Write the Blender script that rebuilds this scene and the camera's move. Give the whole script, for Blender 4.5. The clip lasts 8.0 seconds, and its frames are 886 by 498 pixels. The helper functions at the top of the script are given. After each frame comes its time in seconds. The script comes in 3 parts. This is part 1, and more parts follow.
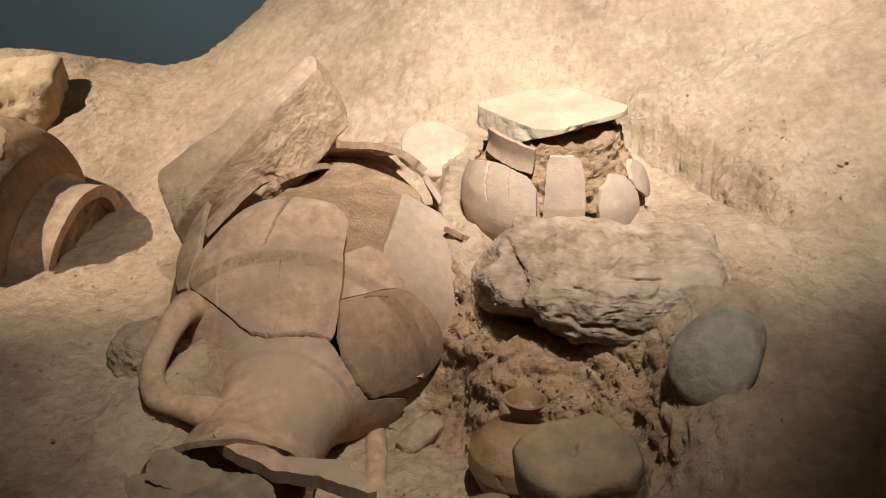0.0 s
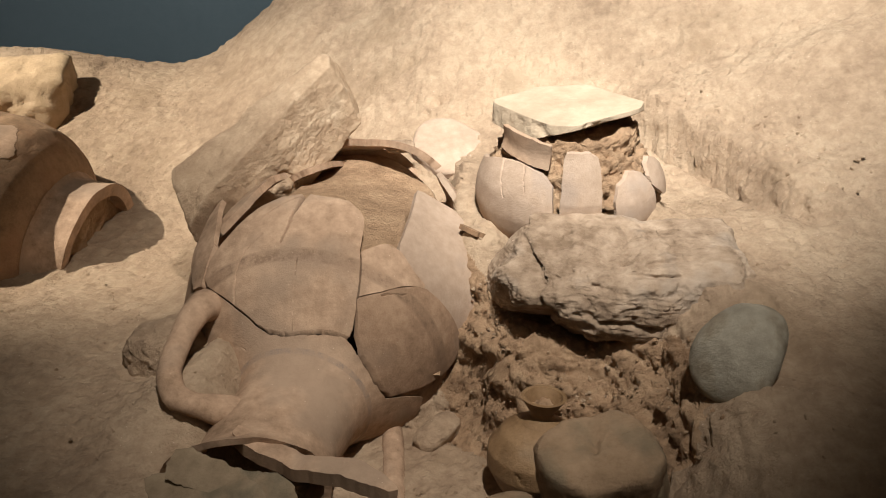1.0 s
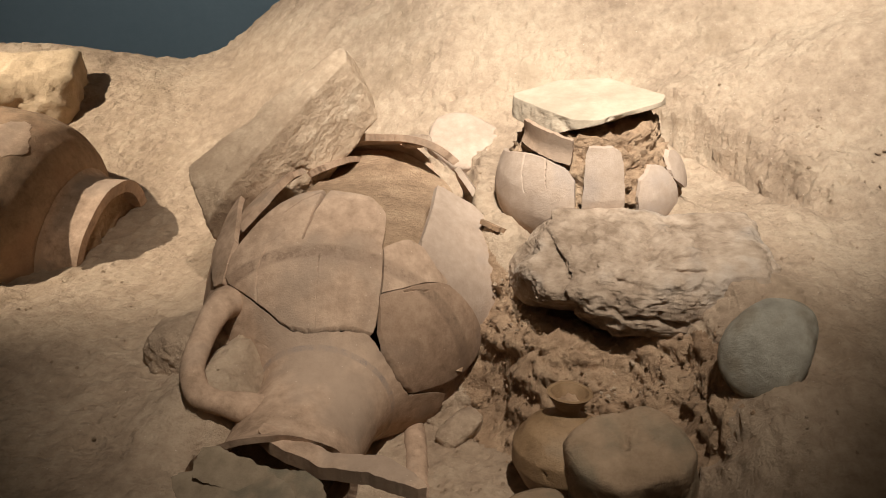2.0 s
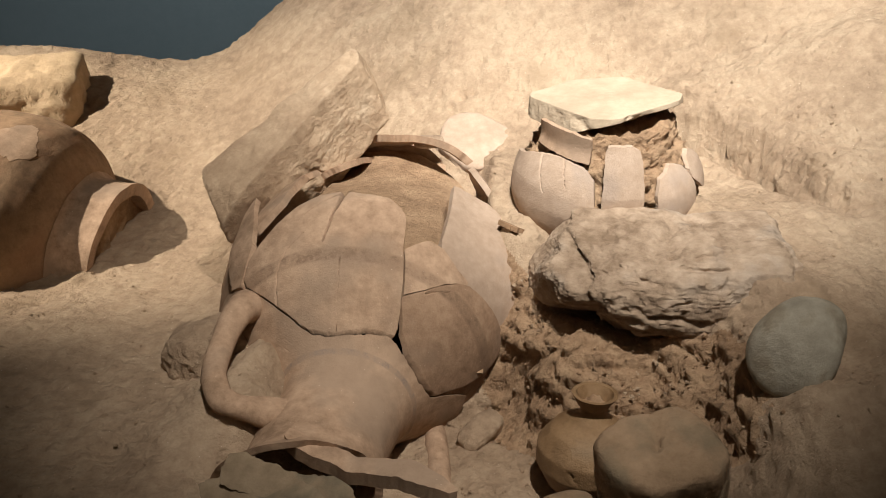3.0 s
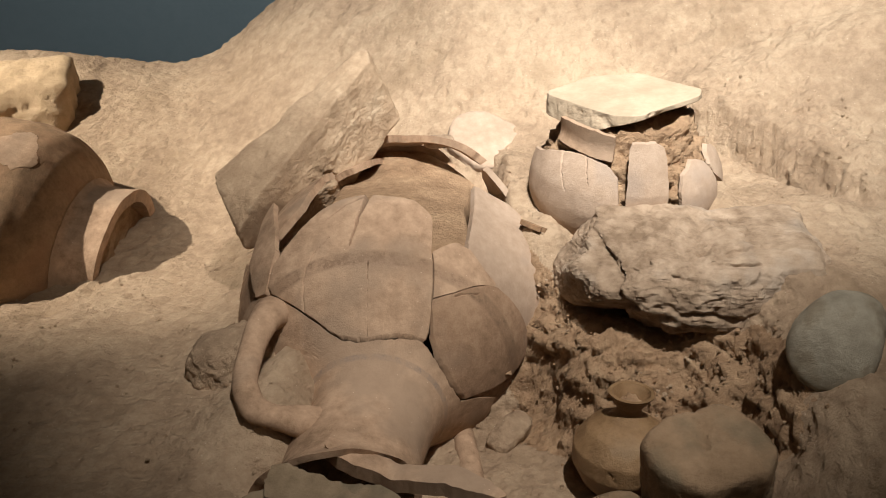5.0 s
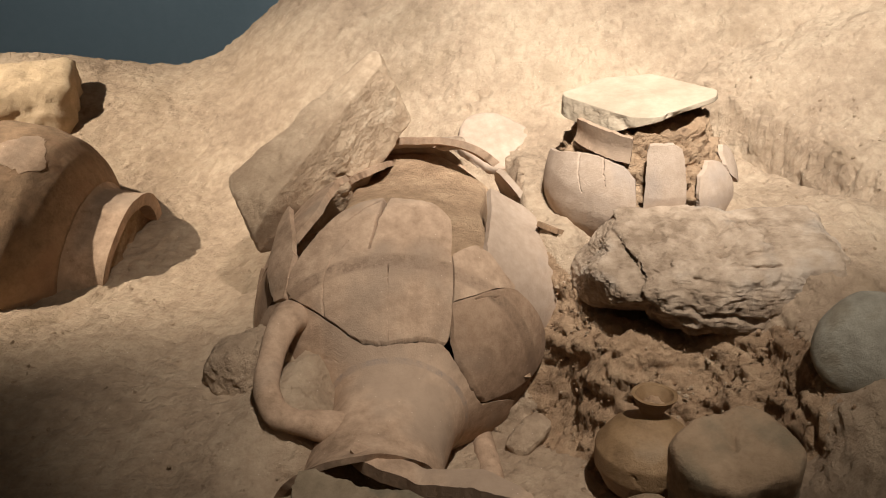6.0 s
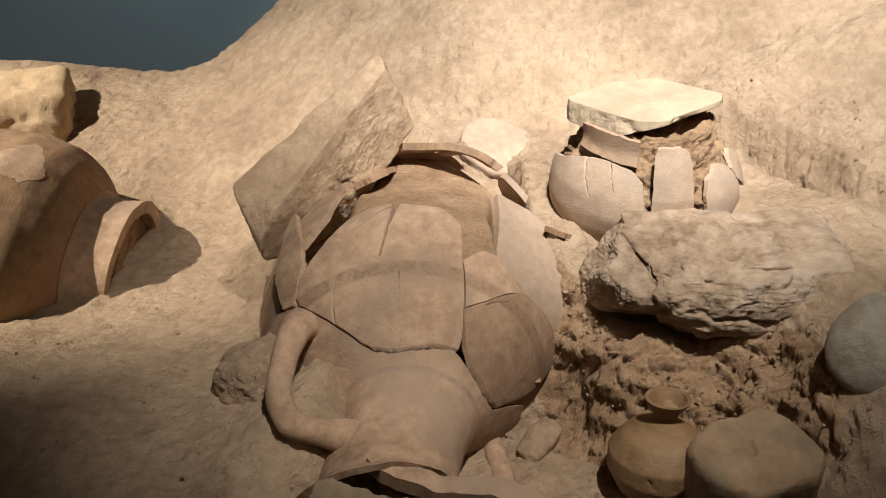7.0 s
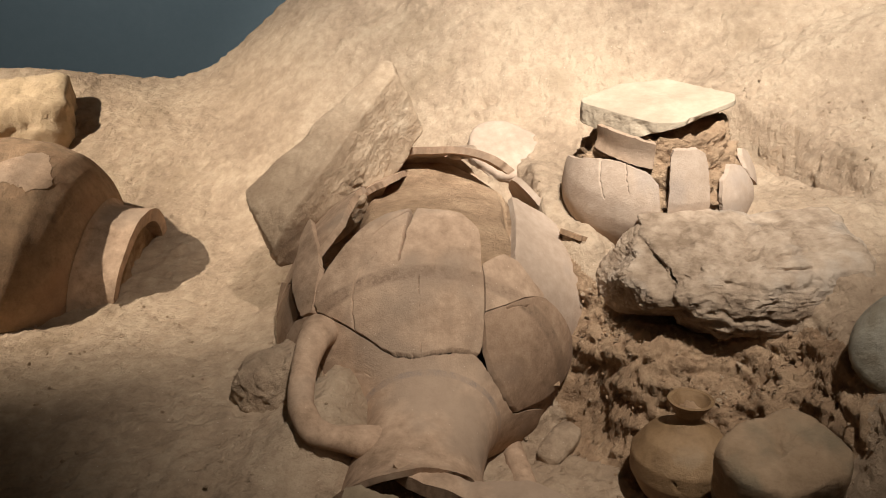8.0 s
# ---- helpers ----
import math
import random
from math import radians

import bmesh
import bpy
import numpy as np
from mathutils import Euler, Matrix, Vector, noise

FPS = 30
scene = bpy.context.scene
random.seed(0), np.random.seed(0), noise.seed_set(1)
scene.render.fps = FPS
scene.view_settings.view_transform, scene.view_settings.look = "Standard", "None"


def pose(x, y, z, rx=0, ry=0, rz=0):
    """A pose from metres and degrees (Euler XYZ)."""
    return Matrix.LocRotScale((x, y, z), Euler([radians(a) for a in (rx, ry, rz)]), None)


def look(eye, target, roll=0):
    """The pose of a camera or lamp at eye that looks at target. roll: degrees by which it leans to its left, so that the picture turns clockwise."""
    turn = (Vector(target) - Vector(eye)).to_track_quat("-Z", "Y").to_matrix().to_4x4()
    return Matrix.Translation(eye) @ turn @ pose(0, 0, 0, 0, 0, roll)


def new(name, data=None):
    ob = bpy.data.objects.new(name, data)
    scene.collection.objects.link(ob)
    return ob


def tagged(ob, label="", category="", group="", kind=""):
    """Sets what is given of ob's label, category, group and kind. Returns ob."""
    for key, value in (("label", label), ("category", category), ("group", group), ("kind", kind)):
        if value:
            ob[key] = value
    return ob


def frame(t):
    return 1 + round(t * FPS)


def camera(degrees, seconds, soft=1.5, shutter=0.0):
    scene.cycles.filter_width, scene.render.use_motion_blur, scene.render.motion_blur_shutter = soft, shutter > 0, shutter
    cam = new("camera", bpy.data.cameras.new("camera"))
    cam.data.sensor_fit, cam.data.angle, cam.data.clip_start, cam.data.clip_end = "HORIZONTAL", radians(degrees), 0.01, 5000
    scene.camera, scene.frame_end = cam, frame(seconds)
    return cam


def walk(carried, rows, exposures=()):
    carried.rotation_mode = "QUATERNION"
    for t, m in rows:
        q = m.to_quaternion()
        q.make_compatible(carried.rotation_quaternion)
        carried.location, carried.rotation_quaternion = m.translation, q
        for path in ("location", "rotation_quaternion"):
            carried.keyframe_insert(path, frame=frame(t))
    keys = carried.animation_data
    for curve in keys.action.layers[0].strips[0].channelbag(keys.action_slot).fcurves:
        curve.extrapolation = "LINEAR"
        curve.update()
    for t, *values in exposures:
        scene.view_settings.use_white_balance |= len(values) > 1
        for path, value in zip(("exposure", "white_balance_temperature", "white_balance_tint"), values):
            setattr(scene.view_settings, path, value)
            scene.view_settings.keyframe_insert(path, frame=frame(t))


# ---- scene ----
cam = camera(48.1, 8.0, soft=0.9)
METRES, EYE, TILT, LEAN, TURN = 0.26, 0.75, -28.0, 0.0, 0.0
ROWS = [
    (0.0, 0.0, 0.0, 0.0, 0.0, 0.0, -0.0),
    (0.5, -0.0326, 0.0076, 0.0009, 0.04, -0.02, 0.14),
    (1.0, -0.0683, 0.0171, -0.0021, 0.06, -0.12, 0.19),
    (1.5, -0.1121, 0.0296, -0.0006, 0.06, -0.33, 0.34),
    (3.0, -0.3104, 0.0727, 0.0151, -0.74, -0.51, 1.02),
    (3.5, -0.3756, 0.0862, 0.0216, -1.53, -0.56, 1.55),
    (4.0, -0.445, 0.1011, 0.0295, -2.26, -0.65, 1.89),
    (4.5, -0.5132, 0.1149, 0.0361, -2.62, -0.73, 2.11),
    (6.0, -0.7198, 0.1546, 0.0614, -3.73, -0.8, 2.65),
    (6.5, -0.7781, 0.1667, 0.067, -4.21, -0.7, 2.81),
    (7.0, -0.8361, 0.1789, 0.0726, -4.8, -0.59, 3.2),
    (7.5, -0.9039, 0.1968, 0.0773, -5.25, -0.5, 3.65),
    (8.0, -0.9731, 0.2085, 0.0835, -5.68, -0.44, 3.93),
]
walk(cam, [(t, pose(0, 0, EYE, TILT, LEAN, TURN) @ pose(METRES * x, METRES * y, METRES * z, 90 + pitch, roll, yaw)) for t, x, y, z, yaw, pitch, roll in ROWS])

# ---- world, lamps and exposure ----
scene.view_settings.exposure = 0.0
world = bpy.data.worlds.new("museum_dark")
scene.world = world
world.use_nodes = True
world.node_tree.nodes["Background"].inputs["Color"].default_value = (1.0, 0.80, 0.60, 1)
world.node_tree.nodes["Background"].inputs["Strength"].default_value = 0.10


def spot(name, eye, target, watts, degrees, blend, size, colour):
    lamp = bpy.data.lights.new(name, "SPOT")
    lamp.energy, lamp.spot_size, lamp.spot_blend, lamp.shadow_soft_size, lamp.color = watts, radians(degrees), blend, size, colour
    ob = new(name, lamp)
    ob.matrix_world = look(eye, target)
    return ob


spot("spotlight_bank", (0.02, 0.10, 2.32), (0.31, 1.66, 0.44), 630, 43, 1.0, 0.015, (1.0, 0.98, 0.925))
spot("spotlight_jug", (0.18, 0.12, 2.30), (-0.05, 1.09, 0.12), 210, 29, 1.0, 0.015, (1.0, 0.935, 0.845))
spot("spotlight_side", (-2.05, 1.45, 1.75), (-0.78, 1.53, 0.04), 400, 34, 0.95, 0.025, (1.0, 0.92, 0.79))
spot("spotlight_wall", (0.35, 2.45, 2.7), (-0.45, 3.5, -0.15), 210, 70, 1.0, 0.05, (0.90, 0.98, 1.0))
# added soft overhead fill that lifts the shadows; stands for no real fitting
hall = bpy.data.lights.new("hall_fill_light", "AREA")
hall.shape, hall.size, hall.size_y, hall.energy, hall.color = "RECTANGLE", 2.6, 1.6, 9, (1.0, 0.78, 0.55)
new("hall_fill_light", hall).matrix_world = look((0, -1.0, 2.98), (0, -0.7, 0))

# ---- materials ----


def socket(node, name):
    return node.inputs[name]


def surface(name, stops, grain=60.0, blotch=7.0, rough=0.9, bump=0.4, bump_scale=220.0, speck=0.0, speck_colour=(0.8, 0.74, 0.64), metal=0.0, tint=None, bands=(), weave=0.55, depth=0.005, wear=None):
    """A weathered mineral surface: two scales of colour, specks and fine relief."""
    mat = bpy.data.materials.new(name)
    mat.use_nodes = True
    tree = mat.node_tree
    nodes, links = tree.nodes, tree.links
    bsdf = nodes["Principled BSDF"]
    coords = nodes.new("ShaderNodeTexCoord")
    big = nodes.new("ShaderNodeTexNoise")
    socket(big, "Scale").default_value, socket(big, "Detail").default_value, socket(big, "Roughness").default_value = blotch, 8, 0.62
    fine = nodes.new("ShaderNodeTexNoise")
    socket(fine, "Scale").default_value, socket(fine, "Detail").default_value, socket(fine, "Roughness").default_value = grain, 8, 0.7
    mix = nodes.new("ShaderNodeMath")
    mix.operation = "MULTIPLY_ADD"
    mix.inputs[1].default_value = weave
    scale2 = nodes.new("ShaderNodeMath")
    scale2.operation = "MULTIPLY"
    scale2.inputs[1].default_value = 1 - weave
    links.new(coords.outputs["Object"], big.inputs["Vector"])
    links.new(coords.outputs["Object"], fine.inputs["Vector"])
    links.new(fine.outputs["Fac"], scale2.inputs[0])
    links.new(big.outputs["Fac"], mix.inputs[0])
    links.new(scale2.outputs[0], mix.inputs[2])
    ramp = nodes.new("ShaderNodeValToRGB")
    elements = ramp.color_ramp.elements
    while len(elements) < len(stops):
        elements.new(0.5)
    for e, (pos, col) in zip(elements, stops):
        e.position, e.color = 0.5 + (pos - 0.5) * 0.62, (*col, 1)
    links.new(mix.outputs[0], ramp.inputs["Fac"])
    colour = ramp.outputs["Color"]
    if tint:
        patch = nodes.new("ShaderNodeTexNoise")
        socket(patch, "Scale").default_value, socket(patch, "Detail").default_value = tint[0], 5
        sharp = nodes.new("ShaderNodeMapRange")
        sharp.inputs["From Min"].default_value, sharp.inputs["From Max"].default_value = tint[1], tint[1] + 0.13
        sharp.inputs["To Max"].default_value = tint[3]
        blend = nodes.new("ShaderNodeMix")
        blend.data_type = "RGBA"
        blend.inputs[7].default_value = (*tint[2], 1)
        links.new(coords.outputs["Object"], patch.inputs["Vector"])
        links.new(patch.outputs["Fac"], sharp.inputs["Value"])
        links.new(sharp.outputs["Result"], blend.inputs[0])
        links.new(colour, blend.inputs[6])
        colour = blend.outputs[2]
    if speck:
        dots = nodes.new("ShaderNodeTexVoronoi")
        socket(dots, "Scale").default_value = 95.0
        cut = nodes.new("ShaderNodeMapRange")
        cut.inputs["From Min"].default_value, cut.inputs["From Max"].default_value = speck, speck * 0.5
        blend = nodes.new("ShaderNodeMix")
        blend.data_type = "RGBA"
        blend.inputs[7].default_value = (*speck_colour, 1)
        links.new(coords.outputs["Object"], dots.inputs["Vector"])
        links.new(dots.outputs["Distance"], cut.inputs["Value"])
        links.new(cut.outputs["Result"], blend.inputs[0])
        links.new(colour, blend.inputs[6])
        colour = blend.outputs[2]
    if wear:
        shape = nodes.new("ShaderNodeNewGeometry")
        ridge = nodes.new("ShaderNodeMapRange")
        ridge.inputs["From Min"].default_value, ridge.inputs["From Max"].default_value, ridge.inputs["To Max"].default_value = 0.52, 0.62, wear[1]
        links.new(shape.outputs["Pointiness"], ridge.inputs["Value"])
        blend = nodes.new("ShaderNodeMix")
        blend.data_type = "RGBA"
        blend.inputs[7].default_value = (*wear[0], 1)
        links.new(ridge.outputs["Result"], blend.inputs[0])
        links.new(colour, blend.inputs[6])
        colour = blend.outputs[2]
    for at, half_width, paint in bands:
        split = nodes.new("ShaderNodeSeparateXYZ")
        links.new(coords.outputs["Object"], split.inputs[0])
        off = nodes.new("ShaderNodeMath")
        off.operation = "SUBTRACT"
        off.inputs[1].default_value = at
        links.new(split.outputs["Y"], off.inputs[0])
        away = nodes.new("ShaderNodeMath")
        away.operation = "ABSOLUTE"
        links.new(off.outputs[0], away.inputs[0])
        fade = nodes.new("ShaderNodeMapRange")
        fade.inputs["From Min"].default_value, fade.inputs["From Max"].default_value = half_width, half_width * 0.6
        links.new(away.outputs[0], fade.inputs["Value"])
        worn = nodes.new("ShaderNodeMapRange")
        worn.inputs["From Min"].default_value, worn.inputs["From Max"].default_value, worn.inputs["To Max"].default_value = 0.40, 0.62, 0.8
        links.new(fine.outputs["Fac"], worn.inputs["Value"])
        both = nodes.new("ShaderNodeMath")
        both.operation = "MULTIPLY"
        links.new(fade.outputs["Result"], both.inputs[0])
        links.new(worn.outputs["Result"], both.inputs[1])
        blend = nodes.new("ShaderNodeMix")
        blend.data_type = "RGBA"
        blend.inputs[7].default_value = (*paint, 1)
        links.new(both.outputs[0], blend.inputs[0])
        links.new(colour, blend.inputs[6])
        colour = blend.outputs[2]
    links.new(colour, bsdf.inputs["Base Color"])
    socket(bsdf, "Roughness").default_value = rough
    socket(bsdf, "Specular IOR Level").default_value = 0.25
    relief = nodes.new("ShaderNodeTexNoise")
    socket(relief, "Scale").default_value, socket(relief, "Detail").default_value, socket(relief, "Roughness").default_value = bump_scale, 9, 0.72
    links.new(coords.outputs["Object"], relief.inputs["Vector"])
    raise_it = nodes.new("ShaderNodeBump")
    socket(raise_it, "Strength").default_value, socket(raise_it, "Distance").default_value = min(1.0, bump * 1.4), depth
    links.new(relief.outputs["Fac"], raise_it.inputs["Height"])
    links.new(raise_it.outputs["Normal"], bsdf.inputs["Normal"])
    return mat


EARTH = surface("dry_earth", [(0.30, (0.341, 0.236, 0.156)), (0.5, (0.479, 0.343, 0.231)), (0.68, (0.596, 0.444, 0.306))], grain=60, blotch=6, tint=(7, 0.55, (0.318, 0.219, 0.133), 0.45), bump=1.00, depth=0.007, bump_scale=170, speck=0.065, speck_colour=(0.775, 0.641, 0.499))
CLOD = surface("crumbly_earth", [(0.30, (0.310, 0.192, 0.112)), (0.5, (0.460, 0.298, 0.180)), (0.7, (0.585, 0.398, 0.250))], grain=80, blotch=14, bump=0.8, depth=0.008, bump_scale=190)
CLAY = surface("buff_clay", [(0.33, (0.270, 0.177, 0.113)), (0.5, (0.406, 0.271, 0.180)), (0.67, (0.526, 0.364, 0.248))], grain=70, blotch=8, bump=0.25, bump_scale=300, speck=0.07, speck_colour=(0.603, 0.461, 0.342), tint=(11, 0.51, (0.312, 0.226, 0.162), 0.65))
CLAY_JUG = surface("banded_jug_clay", [(0.33, (0.270, 0.177, 0.113)), (0.5, (0.406, 0.271, 0.180)), (0.67, (0.526, 0.364, 0.248))], grain=70, blotch=8, bump=0.25, bump_scale=300, speck=0.07, speck_colour=(0.603, 0.461, 0.342), tint=(11, 0.51, (0.312, 0.226, 0.162), 0.65), bands=((0.212, 0.0070, (0.200, 0.128, 0.085)), (0.1405, 0.0035, (0.250, 0.192, 0.158))))
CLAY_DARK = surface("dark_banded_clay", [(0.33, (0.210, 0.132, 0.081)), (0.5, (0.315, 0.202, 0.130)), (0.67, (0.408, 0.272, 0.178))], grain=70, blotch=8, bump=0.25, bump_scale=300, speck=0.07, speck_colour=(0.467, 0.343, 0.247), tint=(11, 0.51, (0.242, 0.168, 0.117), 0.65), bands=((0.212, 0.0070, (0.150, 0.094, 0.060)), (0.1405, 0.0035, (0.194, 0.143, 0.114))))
CLAY_PALE = surface("pale_clay", [(0.30, (0.346, 0.248, 0.179)), (0.5, (0.417, 0.307, 0.226)), (0.70, (0.483, 0.365, 0.278))], grain=70, blotch=10, bump=0.25, bump_scale=280, tint=(12, 0.58, (0.316, 0.252, 0.209), 0.6))
CLAY_RED = surface("red_brown_clay", [(0.30, (0.190, 0.120, 0.070)), (0.5, (0.300, 0.190, 0.112)), (0.70, (0.410, 0.255, 0.150))], grain=60, blotch=12, bump=0.35, bump_scale=200, tint=(10, 0.55, (0.275, 0.149, 0.084), 0.6))
STONE = surface("tan_limestone", [(0.28, (0.304, 0.205, 0.131)), (0.5, (0.426, 0.304, 0.201)), (0.70, (0.563, 0.416, 0.285))], grain=55, blotch=9, bump=0.6, depth=0.006, bump_scale=130, tint=(14, 0.60, (0.646, 0.517, 0.376), 0.6), wear=((0.639, 0.506, 0.370), 0.7))
STONE_GREY = surface("grey_veined_stone", [(0.33, (0.232, 0.160, 0.106)), (0.5, (0.370, 0.270, 0.189)), (0.68, (0.502, 0.380, 0.278))], grain=45, blotch=11, bump=0.6, depth=0.006, bump_scale=120, tint=(17, 0.55, (0.394, 0.339, 0.286), 0.40), wear=((0.543, 0.431, 0.324), 0.35))
STONE_YELLOW = surface("yellow_sandstone", [(0.28, (0.416, 0.293, 0.180)), (0.5, (0.520, 0.370, 0.227)), (0.72, (0.624, 0.456, 0.294))], grain=50, blotch=9, bump=0.5, bump_scale=120, wear=((0.56, 0.45, 0.30), 0.5))
STONE_PALE = surface("pale_capstone", [(0.28, (0.325, 0.248, 0.172)), (0.5, (0.395, 0.308, 0.218)), (0.72, (0.460, 0.368, 0.268))], grain=50, blotch=10, bump=0.3, depth=0.003, bump_scale=140, wear=((0.612, 0.506, 0.396), 0.5))
PEBBLE = surface("blue_grey_pebble", [(0.28, (0.235, 0.208, 0.162)), (0.5, (0.340, 0.305, 0.240)), (0.72, (0.460, 0.415, 0.328))], grain=40, blotch=14, rough=0.7, bump=0.4, bump_scale=200, speck=0.12, speck_colour=(0.342, 0.303, 0.236), tint=(26, 0.52, (0.155, 0.116, 0.072), 0.6))
COBBLE = surface("brown_cobble", [(0.28, (0.250, 0.165, 0.098)), (0.5, (0.360, 0.243, 0.150)), (0.72, (0.460, 0.320, 0.205))], grain=40, blotch=12, rough=0.75, bump=0.6, bump_scale=180, tint=(15, 0.46, (0.162, 0.138, 0.092), 0.6))
CLAY_OLIVE = surface("olive_brown_clay", [(0.30, (0.175, 0.105, 0.052)), (0.5, (0.245, 0.151, 0.078)), (0.70, (0.315, 0.200, 0.107))], grain=55, blotch=16, rough=0.52, bump=0.35, bump_scale=150, tint=(22, 0.58, (0.343, 0.253, 0.166), 0.5))
SHERD_GREY = surface("grey_green_sherd", [(0.28, (0.170, 0.121, 0.076)), (0.5, (0.244, 0.181, 0.118)), (0.72, (0.309, 0.236, 0.157))], grain=60, blotch=14, bump=0.3, bump_scale=200, tint=(22, 0.53, (0.124, 0.106, 0.072), 0.65))
WALL = surface("blue_grey_wall_paint", [(0.3, (0.30, 0.37, 0.40)), (0.7, (0.34, 0.41, 0.44))], grain=30, blotch=2, bump=0.05, bump_scale=80)
FLOOR = surface("dark_floor", [(0.3, (0.05, 0.05, 0.05)), (0.7, (0.08, 0.075, 0.07))], grain=30, blotch=3, rough=0.6, bump=0.05)

# ---- numeric noise and shape helpers ----


def smooth(a, b, v):
    t = np.clip((np.asarray(v, dtype=float) - a) / (b - a), 0, 1)
    return t * t * (3 - 2 * t)


LATTICE = np.random.default_rng(7).random((32, 32, 32))


def value_noise(p):
    """Smooth lattice noise in -1..1 for an array of points."""
    i = np.floor(p).astype(int)
    f = p - i
    f = f * f * f * (f * (f * 6 - 15) + 10)
    total = 0.0
    for dx in (0, 1):
        for dy in (0, 1):
            for dz in (0, 1):
                w = (f[:, 0] if dx else 1 - f[:, 0]) * (f[:, 1] if dy else 1 - f[:, 1]) * (f[:, 2] if dz else 1 - f[:, 2])
                total = total + w * LATTICE[(i[:, 0] + dx) % 32, (i[:, 1] + dy) % 32, (i[:, 2] + dz) % 32]
    return total * 2 - 1


def fbm(p, scale, octaves=4, gain=0.5, ridged=False):
    out, amp = 0.0, 1.0
    q = p * scale + 3.7
    for k in range(octaves):
        n = value_noise(q)
        out = out + amp * ((0.5 - np.abs(n)) * 2 if ridged else n)
        q = q * 2.03 + 11.3
        amp *= gain
    return out


def mesh_of(verts, faces, mat, shade=True, sharp=None):
    me = bpy.data.meshes.new("mesh")
    me.from_pydata([tuple(v) for v in verts], [], [tuple(f) for f in faces])
    me.update()
    me.materials.append(mat)
    if shade:
        me.shade_smooth()
        if sharp:
            me.set_sharp_from_angle(angle=radians(sharp))
    return me


def part(name, mesh, parent, label=""):
    ob = new(name, mesh)
    ob.parent = parent
    if label:
        ob["label"] = label
    return ob


def thing(name, m, label, category, mesh=None, group="", kind=""):
    ob = new(name, mesh)
    ob.matrix_world = m
    return tagged(ob, label, category, group, kind)


def axes(origin, axis, up=(0, 0, 1)):
    """A pose whose local y runs along axis and whose local z leans to up."""
    y = Vector(axis).normalized()
    x = y.cross(Vector(up)).normalized()
    z = x.cross(y)
    m = Matrix((x, y, z)).transposed().to_4x4()
    return Matrix.Translation(origin) @ m


def profile(pairs, soft=9):
    s = np.linspace(pairs[0][0], pairs[-1][0], 400)
    r = np.interp(s, [p[0] for p in pairs], [p[1] for p in pairs])
    k = np.hanning(2 * soft + 1)
    k /= k.sum()
    r2 = np.convolve(np.pad(r, soft, mode="edge"), k, "valid")
    return lambda v: np.interp(v, s, r2)


